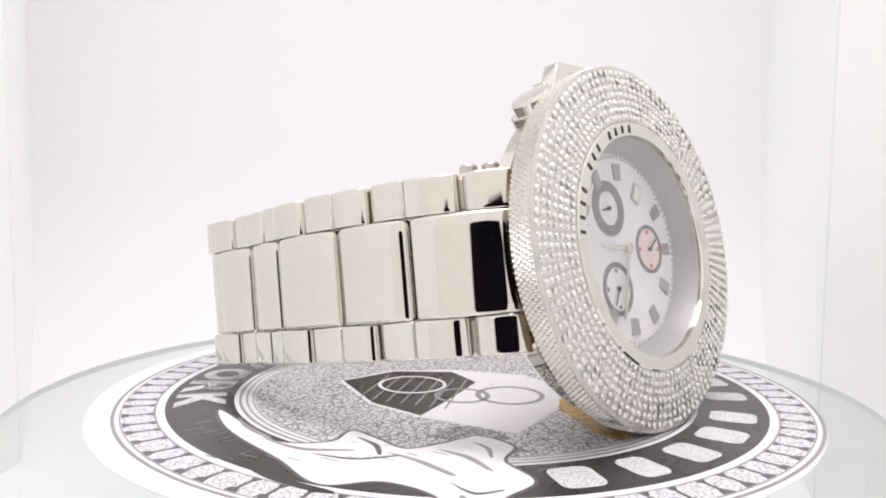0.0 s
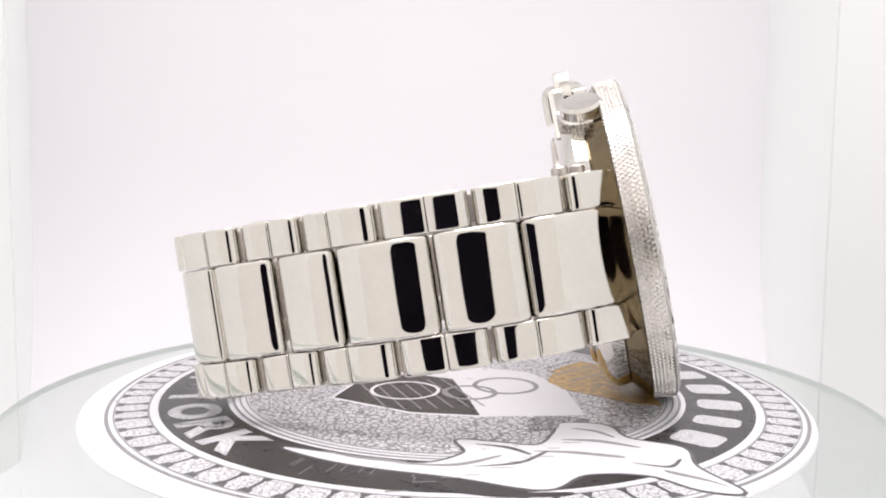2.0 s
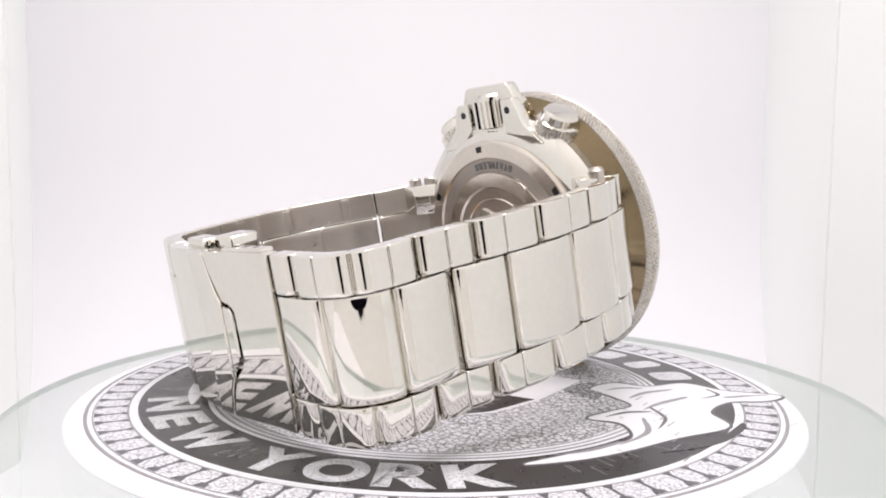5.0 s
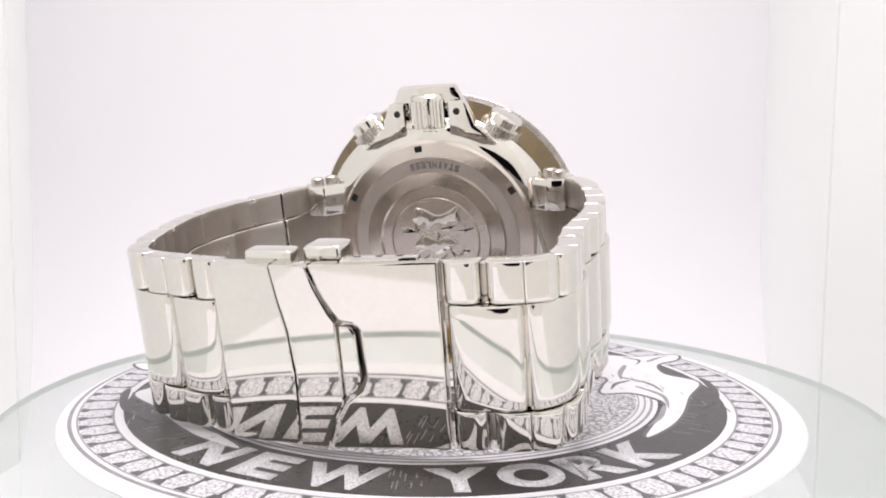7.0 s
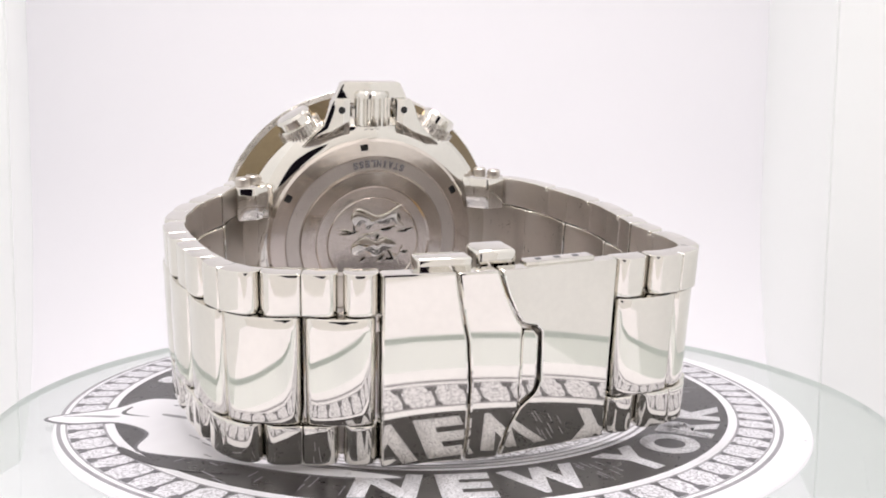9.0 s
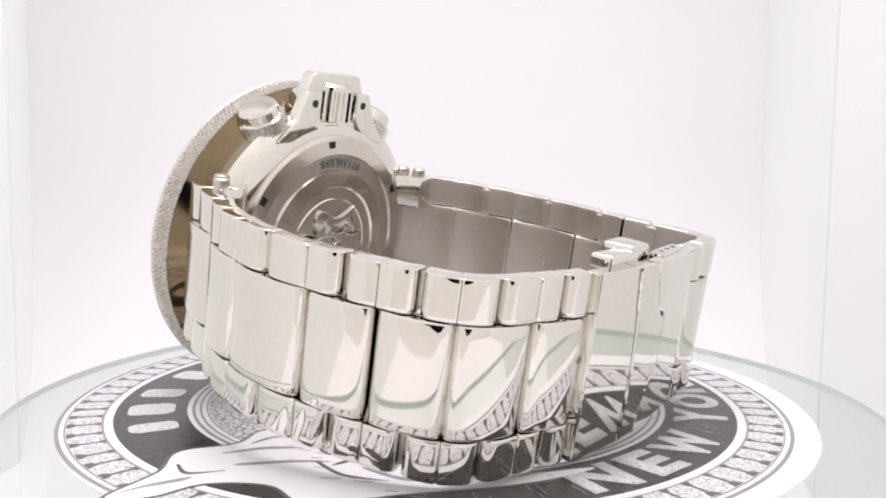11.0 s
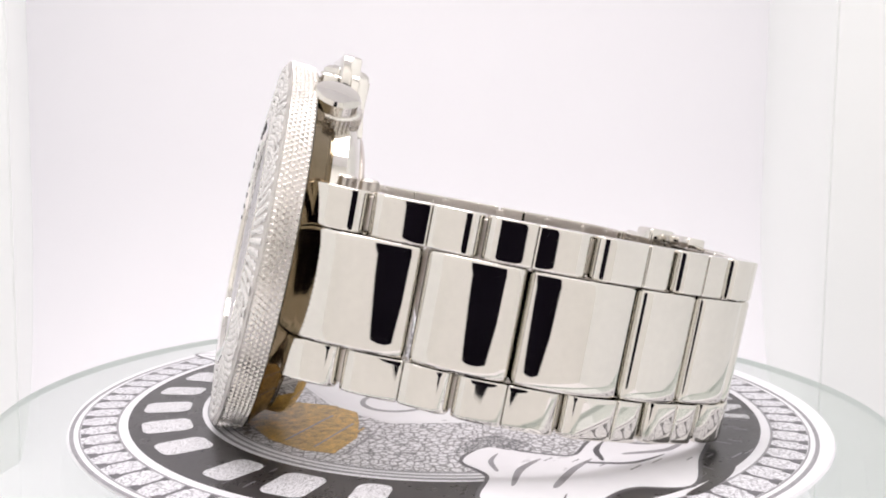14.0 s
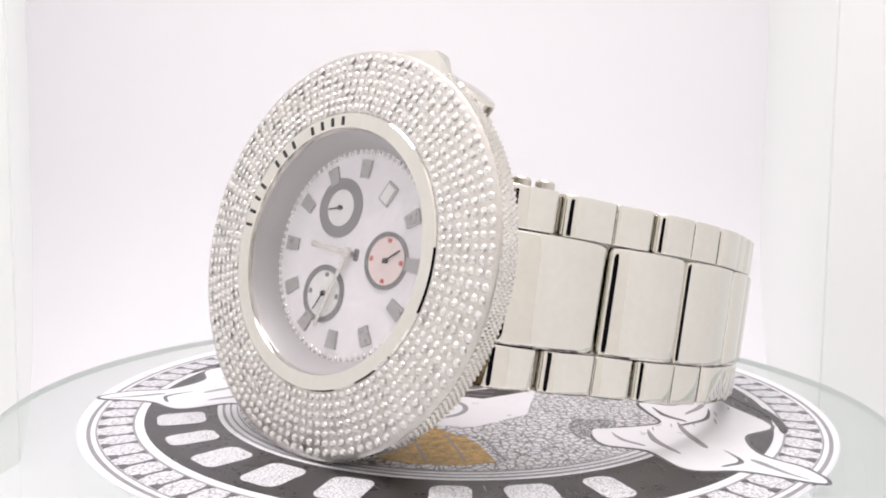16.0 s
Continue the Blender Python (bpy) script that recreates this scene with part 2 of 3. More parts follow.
EUP = MMX @ Matrix.Translation(EC) @ Matrix.Rotation(radians(90), 4, "X")
EM = MMX @ Matrix.Translation(EC)
part("lettering_ring", finish(ring_flat(36.0, 45.8, 0.03), EUP, 0), INK, DISC, "black printed ring")
for r0, r1 in ((52.5, 53.0), (51.7, 51.9), (47.0, 47.3), (34.9, 35.3), (34.0, 34.25), (33.1, 33.3)):
    part("ring_line", finish(ring_flat(r0, r1, 0.03), EUP, 0), GREY_INK, DISC)
part("edge_line", finish(ring_flat(45.85, 46.5, 0.035), EUP, 0), PAPER, DISC)


# ---- the print ----
part("stone_ring", finish(ring_flat(47.3, 51.7, 0.025), EUP, 0), STONES, DISC, "printed ring of baguette stones")
part("pave_field", finish(disc_lathe([(32.9, 0.0), (32.9, 0.025)], 128), EUP, 0), PAVE, DISC, "printed grey pave field")
TICK = None
for i in range(74):
    a = 360 * (i + 0.25 * random.random()) / 74
    if TICK is None:
        TICK = part("stone_joint", finish(joined(flat([(47.3, -0.22), (51.6, -0.3), (51.6, 0.26), (47.3, 0.18)], 0, 0.05), flat([(50.5, -0.6), (51.6, -0.95), (51.6, 0.9), (50.6, 0.5)], 0, 0.06), flat([(47.3, -0.6), (48.1, -0.3), (48.0, 0.4), (47.3, 0.7)], 0, 0.06)), MMX, 0), TICK_INK, DISC)
        ob = TICK
    else:
        ob = new("stone_joint", TICK.data)
        ob.parent = DISC
    ob.matrix_local = Matrix.Translation(EC * MM) @ pose(0, 0, 0, 0, 0, a)


def glyph(ch, size, depth):
    c = bpy.data.curves.new("glyph", "FONT")
    c.body, c.size, c.extrude, c.align_x, c.align_y, c.offset = ch, 1.0, 0.0, "CENTER", "CENTER", 0.05
    ob = bpy.data.objects.new("glyph", c)
    scene.collection.objects.link(ob)
    bpy.context.view_layer.update()
    me = bpy.data.meshes.new_from_object(ob.evaluated_get(bpy.context.evaluated_depsgraph_get()))
    bpy.data.objects.remove(ob)
    bm = bmesh.new()
    bm.from_mesh(me)
    xs, ys = [v.co.x for v in bm.verts], [v.co.y for v in bm.verts]
    bm.transform(Matrix.Translation((-(min(xs) + max(xs)) / 2, -(min(ys) + max(ys)) / 2, 0)))
    r = bmesh.ops.extrude_face_region(bm, geom=bm.faces[:])
    for v in [g for g in r["geom"] if isinstance(g, bmesh.types.BMVert)]:
        v.co.z = 1
    bm.transform(Matrix.Diagonal((size[0] / (max(xs) - min(xs)), size[1] / (max(ys) - min(ys)), depth, 1)))
    return bm


for ch, a, w in (("N", 113.2, 7.4), ("E", 125.6, 6.2), ("W", 139.2, 9.8), ("Y", 157.8, 7.4), ("O", 169.7, 7.8), ("R", 181.4, 7.4), ("K", 192.6, 7.6)):
    bm = glyph(ch, (w, 7.4), 0.05)
    ca = radians(a)
    m = EM @ Matrix.Translation((40.9 * math.cos(ca), 40.9 * math.sin(ca), 0.02)) @ Matrix.Rotation(ca + math.pi / 2, 4, "Z")
    part("letter", finish(bm, m, 0), SPARKLE, DISC, "white sparkling printed letter")


def rounded(w, h, r, n=5):
    out = []
    for cx, cy, a0 in ((w / 2 - r, h / 2 - r, 0), (-w / 2 + r, h / 2 - r, 90), (-w / 2 + r, -h / 2 + r, 180), (w / 2 - r, -h / 2 + r, 270)):
        out += [(cx + r * math.cos(radians(a0 + 90 * i / n)), cy + r * math.sin(radians(a0 + 90 * i / n))) for i in range(n + 1)]
    return out


for a, w in ((20.6, 5.0), (8, 7.0), (-4.6, 5.8), (-21, 6.6), (-34.2, 7.0), (-47.4, 6.6), (-60.2, 5.6), (-73, 7.0)):
    ca = radians(a)
    m = EM @ Matrix.Translation((40.9 * math.cos(ca), 40.9 * math.sin(ca), 0.02)) @ Matrix.Rotation(ca - math.pi / 2, 4, "Z")
    part("bar", finish(flat(rounded(0.8 * w, 6.4, 1.4), 0, 0.05), m, 0), SPARKLE, DISC, "plain white printed bar")


def smooth_outline(points, per=6):
    n, out = len(points), []
    for i in range(n):
        p0, p1, p2, p3 = (Vector(points[(i + k) % n]) for k in (-1, 0, 1, 2))
        for s in range(per):
            t = s / per
            q = 0.5 * (2 * p1 + (p2 - p0) * t + (2 * p0 - 5 * p1 + 4 * p2 - p3) * t * t + (3 * p1 - p0 - 3 * p2 + p3) * t ** 3)
            out.append((q.x, q.y))
    return out


def mirrored(points, ang=-21.5):
    out = []
    for x, y in points:
        r, a = math.hypot(x - EC.x, y - EC.y), math.atan2(y - EC.y, x - EC.x)
        a = 2 * radians(ang) - a
        out.append((EC.x + r * math.cos(a), EC.y + r * math.sin(a)))
    return out[::-1]


def grown(points, d):
    n, out = len(points), []
    for i in range(n):
        t = (Vector(points[(i + 1) % n]) - Vector(points[i - 1])).normalized()
        out.append((points[i][0] + t.y * d, points[i][1] - t.x * d))
    return out


SWOOSH = [(-33.5, -13), (-31.5, -19), (-27.5, -25.3), (-21, -33), (-15, -41), (-8, -40), (-2, -44), (-0.5, -50), (3, -53.0), (5, -45), (9, -39.5), (6, -33), (7.5, -27.5), (3, -23.5), (-1, -26.5), (-6, -29),
          (-10, -25), (-13.5, -22), (-15.5, -26.5), (-22, -27), (-27, -21.5)]
FOLD = [(-27, -30), (-20, -38.5), (-13, -43.2), (-16, -42.8), (-23, -37.5)]
for side in (False, True):
    def flip(p):
        return mirrored(p) if side else p
    o = smooth_outline(flip(SWOOSH))
    part("ornament_edge", finish(flat(grown(o, 0.5), 0.0, 0.055), MMX, 0), TICK_INK, DISC)
    part("ornament", finish(flat(o, 0.0, 0.075), MMX, 0), PAPER, DISC, "plain white flowing printed shape")
    part("ornament_shade", finish(flat(smooth_outline(flip(FOLD)), 0.0, 0.085), MMX, 0), INK, DISC)
    part("ornament_line", finish(flat(smooth_outline(flip([(-8, -30.5), (-4, -33), (0, -37.5), (-0.6, -37.9), (-4.6, -33.6)])), 0.0, 0.095), MMX, 0), GREY_INK, DISC)
    part("ornament_line", finish(flat(smooth_outline(flip([(-25, -25), (-19, -29), (-13, -29.5), (-13, -30), (-19.2, -29.8)])), 0.0, 0.095), MMX, 0), GREY_INK, DISC)
    part("ornament_line", finish(flat(smooth_outline(flip([(1, -44), (2.6, -48), (3, -51.5), (2.3, -49), (0.6, -45)])), 0.0, 0.095), MMX, 0), GREY_INK, DISC)

STROKES = [[(-30, -16.5), (-28, -21), (-24, -25.5), (-23.6, -25), (-27.4, -20.6)], [(-17.5, -31), (-12, -32.6), (-7, -31.4), (-7, -31.9), (-12.2, -33.2)], [(-2, -29), (2, -31.5), (4.4, -36), (4.0, -36.2), (1.4, -32.2)],
           [(-12.5, -24.5), (-9.5, -27.5), (-8.8, -31), (-9.3, -31), (-10.2, -27.8)], [(2.5, -26), (4.6, -28.4), (4.8, -31.6), (4.4, -31.6), (4.0, -28.6)], [(-0.5, -40), (2.2, -43), (5.2, -42.2), (5.0, -42.7), (2.0, -43.6)]]
for side in (False, True):
    for k, pts in enumerate(STROKES):
        part("ornament_line", finish(flat(smooth_outline(mirrored(pts) if side else pts), 0.0, 0.1), MMX, 0), TICK_INK if k % 2 else GREY_INK, DISC)

SHIELD_DARK = [(-18, 5), (-12, -8), (-4.5, -14.5), (-1, -7), (4, 5), (0, 12), (-10, 12)]
SHIELD_PALE = [(-4.5, -14.5), (8.3, -21.6), (16, -8.4), (17.5, 2.5), (12, 10), (4, 5), (-1, -7)]
part("shield_edge", finish(flat(grown([(-18, 5), (-12, -8), (-4.5, -14.5), (8.3, -21.6), (16, -8.4), (17.5, 2.5), (12, 10), (0, 13), (-10, 12)], 0.7), 0, 0.045), MMX, 0), PAPER, DISC)
part("shield_field", finish(flat(SHIELD_DARK, 0, 0.065), MMX, 0), INK, DISC, "black printed shield field")
part("shield_field", finish(flat(SHIELD_PALE, 0, 0.065), MMX, 0), PAPER, DISC, "white printed shield field")
for k in range(7):
    x = -14.5 + 2.2 * k
    part("shield_stripe", finish(flat([(x, -5.6 - 0.9 * k), (x + 3.6, 9.6 - 0.5 * k), (x + 3.95, 9.6 - 0.5 * k), (x + 0.3, -5.7 - 0.9 * k)], 0, 0.075), MMX, 0), GREY_INK, DISC)
for cx, cy, r0, r1 in ((1.5, -3.5, 3.6, 4.4), (9.0, -3.0, 4.6, 5.4), (-6.5, 3.0, 5.0, 5.6)):
    part("shield_loop", finish(ring_flat(r0, r1, 0.09, 64), MMX @ Matrix.Translation((cx, cy, 0)) @ Matrix.Rotation(radians(90), 4, "X"), 0), PAPER if cx < 1 else GREY_INK, DISC)
part("orange_patch", finish(flat([(14.8, -6), (19, -21.5), (22, -24.5), (28, -15.5), (32.4, -6.5), (33.2, 0), (32, 4), (25.5, 2.5), (20, -1.5)], 0, 0.055), MMX, 0), ORANGE, DISC, "orange-gold printed patch")
for i in range(7):
    y = -9 + 2.4 * i
    part("orange_line", finish(flat([(19 + 0.7 * i, y), (31.5, y + 2.0), (31.5, y + 2.3), (19 + 0.7 * i, y + 0.35)], 0, 0.075), MMX, 0), GREY_INK if i % 2 else ORANGE, DISC) if y < 4 else None

SCRIBBLE = cell_mat("printed_scribble", (0.66, 0.65, 0.68), (0.05, 0.05, 0.055), 1300, 0.22, grain=0.9)
for side in (False, True):
    tuft = [(-2.5, -23.5), (0.5, -19.5), (4.5, -20.5), (7.5, -24.5), (4.5, -24.2), (3, -23.2), (0.5, -25.2)]
    part("ornament_tuft", finish(flat(smooth_outline(mirrored(tuft) if side else tuft), 0.0, 0.1), MMX, 0), SCRIBBLE, DISC, "dark scribbled printed patch")
    for k in range(9):
        x, y = -30 + 3.4 * k + random.uniform(-0.6, 0.6), -31.5 - 1.1 * k + random.uniform(-1.0, 1.0) + 0.16 * k * k
        d = random.uniform(1.2, 2.6)
        line = [(x, y), (x + d, y - d * 0.55), (x + d, y - d * 0.55 + 0.14), (x + 0.1, y + 0.16)]
        part("ornament_hatch", finish(flat(mirrored(line) if side else line, 0.0, 0.105), MMX, 0), GREY_INK, DISC)
for k in range(40):
    a = random.choice((random.uniform(205, 232), random.uniform(76, 108), random.uniform(-5, 2), random.uniform(146.5, 152.5)))
    r0, l = random.uniform(37, 42.5), random.uniform(1.2, 3.0)
    m = EM @ Matrix.Rotation(radians(a), 4, "Z")
    part("streak", finish(flat([(r0, -0.06), (r0 + l, 0.02), (r0 + l, 0.14), (r0, 0.08)], 0.0, 0.05), m, 0), GREY_INK, DISC)

# the print lies a little off the middle of the card
PRINT = Matrix.Translation(Vector((2.99, 1.62, 0)) * MM) @ Matrix.Scale(0.981, 4) @ Matrix.Translation(-EC * MM)
for ob in DISC.children:
    if ob is not CARD:
        ob.matrix_local = PRINT @ ob.matrix_local

# ---- wristwatch ----
WATCH = new("wristwatch")
tagged(WATCH, "chunky polished steel wristwatch with a stone-set bezel", "wristwatch")
O = Vector((27.286, -15.828, 24.5))
WX = MMX @ pose(0, 0, 0, 9.92, -2.45, -132.96)        # the bracelet's axes
CASE = MMX @ pose(0, 0, 0, 12.356, -2.4, -132.96) @ Matrix.Scale(0.814, 4)   # the case's axes, face towards +y
WATCH_AT = pose(O.x * MM, O.y * MM, O.z * MM)
DIAL = CASE @ Matrix.Rotation(radians(-1.3), 4, "Y")
DIAL_Y = -4.8


def gear(r0, r1, y0, y1, teeth):
    out = []
    for i in range(teeth):
        for f, r in ((0.0, r0), (0.25, r1), (0.55, r1), (0.8, r0)):
            a = 2 * math.pi * (i + f) / teeth
            out.append((r * math.cos(a), r * math.sin(a)))
    return prism(out, y0, y1)


def arc_patch(r0, r1, a0, a1, y0, y1, n=4):
    """A flat piece between two radii and two angles, in degrees."""
    pts = [(r1 * math.cos(radians(a0 + (a1 - a0) * i / n)), r1 * math.sin(radians(a0 + (a1 - a0) * i / n))) for i in range(n + 1)]
    pts += [(r0 * math.cos(radians(a1 + (a0 - a1) * i / n)), r0 * math.sin(radians(a1 + (a0 - a1) * i / n))) for i in range(n + 1)]
    return prism(pts, y0, y1)


def brilliant(r=1.0):
    """A round cut stone, its table towards +z."""
    bm = bmesh.new()
    table = [bm.verts.new((0.52 * r * math.cos(2 * math.pi * (i + 0.5) / 8), 0.52 * r * math.sin(2 * math.pi * (i + 0.5) / 8), 0.42 * r)) for i in range(8)]
    girdle = [bm.verts.new((r * math.cos(2 * math.pi * i / 8), r * math.sin(2 * math.pi * i / 8), 0.0)) for i in range(8)]
    bm.faces.new(table)
    for i in range(8):
        j = (i + 1) % 8
        bm.faces.new((girdle[i], girdle[j], table[i]))
        bm.faces.new((table[i], girdle[j], table[j]))
    return bm


def case_parts():
    bezel = part("bezel", finish(lathe([(20.8, -0.15), (29.9, -1.0), (30.4, -1.3), (30.2, -1.6), (30.0, -5.3), (29.4, -5.5), (25.6, -5.5), (20.8, -4.6)], 160), CASE), SETTING, WATCH, "bezel set all over with clear stones")
    # the underside's brown is a reflection put into the colour
    part("bezel_back", finish(lathe([(29.95, -5.45), (29.6, -5.8), (25.8, -9.6), (25.3, -9.6), (23.5, -7.0), (25.0, -6.0)], 128), CASE), BROWN_REFLECTION, WATCH, "steel underside of the bezel with a brown reflection painted in")
    part("bezel_ring", finish(lathe([(18.2, -0.5), (18.4, 0.0), (20.5, 0.12), (20.75, -0.1), (20.75, -1), (18.2, -5.6)], 128), CASE), STEEL, WATCH, "polished steel ring")
    part("mid_case", finish(lathe([(24.0, -6.6), (26.9, -8.9), (27.1, -11.0), (26.2, -12.3), (22.7, -14.0), (21.5, -14.0), (19, -7)], 128), CASE), STEEL, WATCH)
    back = part("case_back", finish(disc_lathe([(22.1, -12.6), (22.1, -14.4), (21.5, -14.9), (18.6, -15.2), (18.3, -14.7), (15.6, -14.7), (15.3, -15.3), (12.4, -15.6), (12.0, -15.2)], 128), CASE), STEEL_BACK, WATCH, "satin steel case back with engraved rings")
    bm = bmesh.new()
    n, rows, y0, y1 = 220, 6, -5.3, -1.5

    def rim(f, lift, ang):
        r = 29.95 + 0.3 * f + lift * 0.9
        return (r * math.cos(ang), y0 + (y1 - y0) * f - lift * 0.4, r * math.sin(ang))

    grid = [[bm.verts.new(rim(j / rows, 0, 2 * math.pi * (i + 0.5 * (j % 2)) / n)) for i in range(n)] for j in range(rows + 1)]
    for j in range(rows):
        for i in range(n):
            i2 = (i + 1) % n
            k = i if j % 2 == 0 else i2
            a = 2 * math.pi * (i + 0.5 * (j % 2) + 0.5) / n
            c = bm.verts.new(rim((j + 0.36) / rows, 0.42, a))
            le, ri, mid = grid[j][i], grid[j][i2], grid[j + 1][k]
            for p, q in ((le, ri), (ri, mid), (mid, le)):
                bm.faces.new((p, q, c))
            le, ri, mid = grid[j + 1][k], grid[j + 1][(k + 1) % n], grid[j][i2]
            bm.faces.new((le, mid, ri))
    part("knurled_rim", finish(bm, CASE, 0), KNURL, WATCH, "diamond-knurled steel rim")
    for k in range(13):
        if k in (4, 8):
            continue
        a = 85 - 79 * k / 12
        part("bezel_mark", finish(arc_patch(18.8, 20.1, a - 0.75, a + 0.75, 0.04, 0.16, 1), CASE, 0), BLACK, WATCH)
    g = part("crystal", finish(disc_lathe([(18.2, -1.2), (18.2, -0.7), (17.8, -0.45)], 96), CASE), CRYSTAL, WATCH, "clear flat watch crystal")
    g.visible_shadow = False
    part("rehaut", finish(lathe([(18.2, -0.9), (16.3, -4.7), (16.3, -5.0), (18.5, -5.0)], 96), CASE), REHAUT, WATCH, "grey sloping inner ring")
    dial = part("dial", finish(disc_lathe([(16.5, -5.4), (16.5, DIAL_Y)], 96), CASE), PEARL, WATCH, "white mother-of-pearl dial")
    # back: lettering, notches and a raised relief
    for i, ch in enumerate("STAINLESS"):
        a = radians(69.5 + 4.2 * i)
        m = CASE @ Matrix.Translation((16.95 * math.cos(a), -14.76, 16.95 * math.sin(a))) @ Matrix.Rotation(math.pi / 2 - a, 4, "Y") @ Matrix.Rotation(radians(180), 4, "Y") @ Matrix.Rotation(radians(90), 4, "X")
        part("letter", finish(glyph(ch, (0.45 if ch == "I" else 0.98, 1.5), 0.12), m, 0), SUB_RING, back)
    for a in (96, 32, 150, 215, 330):
        part("notch", finish(arc_patch(19.8, 21.1, a - 2.2, a + 2.2, -15.08, -14.85, 2), CASE, 0), BLACK, back)
    part("groove", finish(lathe([(15.65, -14.74), (18.25, -14.74), (18.25, -14.6), (15.65, -14.6)], 128), CASE), STEEL_IN, back, "darker engraved groove")
    relief = [[(-4.2, 4.6), (-3.2, 6.6), (-1.5, 6.2), (0.5, 5.2), (2.6, 5.6), (5.2, 7.2), (4.4, 5.2), (5.0, 3.6), (3.6, 4.0), (2.2, 3.4), (0.4, 3.8), (-1.2, 2.4), (-1.8, 4.0), (-3.0, 3.2)],
              [(-4.0, -0.4), (-1.6, 1.2), (0.4, 0.2), (2.4, 1.0), (4.4, -0.6), (2.2, -1.6), (0.2, -2.6), (-1.6, -1.4), (-3.6, -2.2)]]
    for pts in relief:
        part("relief", finish(prism(smooth_outline([(1.15 * x, 1.15 * z) for x, z in pts], 4), -15.7, -15.15, 0.12), CASE, 60), STEEL, back, "raised plain ornament")
    for k in range(26):
        a, r = random.uniform(0, 6.28), random.uniform(1.0, 7.6)
        w, l, t = random.uniform(0.18, 0.4), random.uniform(0.8, 2.2), random.uniform(0, 180)
        bm = prism(smooth_outline([(-l, -w * 0.4), (0, -w * 0.2 + 0.3), (l, -w * 0.4), (l * 0.9, w * 0.5), (0, w + 0.3), (-l * 0.9, w * 0.5)], 3), -15.5, -15.1, 0.08)
        bm.transform(Matrix.Translation((r * math.cos(a), 0, r * math.sin(a) + 0.6)) @ Matrix.Rotation(radians(t), 4, "Y"))
        part("relief_stroke", finish(bm, CASE, 60), STEEL, back)
    part("relief_ring", finish(lathe([(9.6, -15.2), (9.8, -15.45), (10.0, -15.2), (9.8, -15.1)], 96), CASE), STEEL_BACK, back)
    return bezel, dial


bezel, dial = case_parts()


def stones():
    base = mesh_of("stone", brilliant(1.0), GEM)
    rest = bmesh.new()
    n, rows = 108, 7
    for j in range(rows):
        f = j / (rows - 1)
        r = 21.5 + 7.7 * f
        y = -0.15 - 0.85 * (r - 20.8) / 9.1
        for i in range(n):
            a = 2 * math.pi * (i + 0.06 * random.random()) / n
            m = Matrix.Rotation(-a, 4, "Y") @ Matrix.Translation((r, y + 0.02, 0)) @ Matrix.Diagonal((0.57, 0.6, math.pi * r / n * 0.88, 1)) @ Matrix.Rotation(radians(-90), 4, "X") @ pose(0, 0, 0, random.uniform(-13, 13), 5.3 + random.uniform(-13, 13), random.uniform(0, 45))
            if j >= rows - 2:
                ob = new("stone", base)
                ob.parent = bezel
                ob.matrix_local = CASE @ m
            else:
                b = brilliant(1.0)
                b.transform(CASE @ m)
                me = bpy.data.meshes.new("t")
                b.to_mesh(me)
                b.free()
                rest.from_mesh(me)
                bpy.data.meshes.remove(me)
    for i in range(84):
        a = 2 * math.pi * i / 84
        b = brilliant(0.42)
        b.transform(CASE @ Matrix.Translation((15.85 * math.cos(a), DIAL_Y + 0.05, 15.85 * math.sin(a))) @ pose(0, 0, 0, -90 + random.uniform(-9, 9), random.uniform(-9, 9), 0))
        me = bpy.data.meshes.new("t")
        b.to_mesh(me)
        b.free()
        rest.from_mesh(me)
        bpy.data.meshes.remove(me)
    tagged(part("stone_field", rest, GEM, bezel), kind="stuff")


stones()


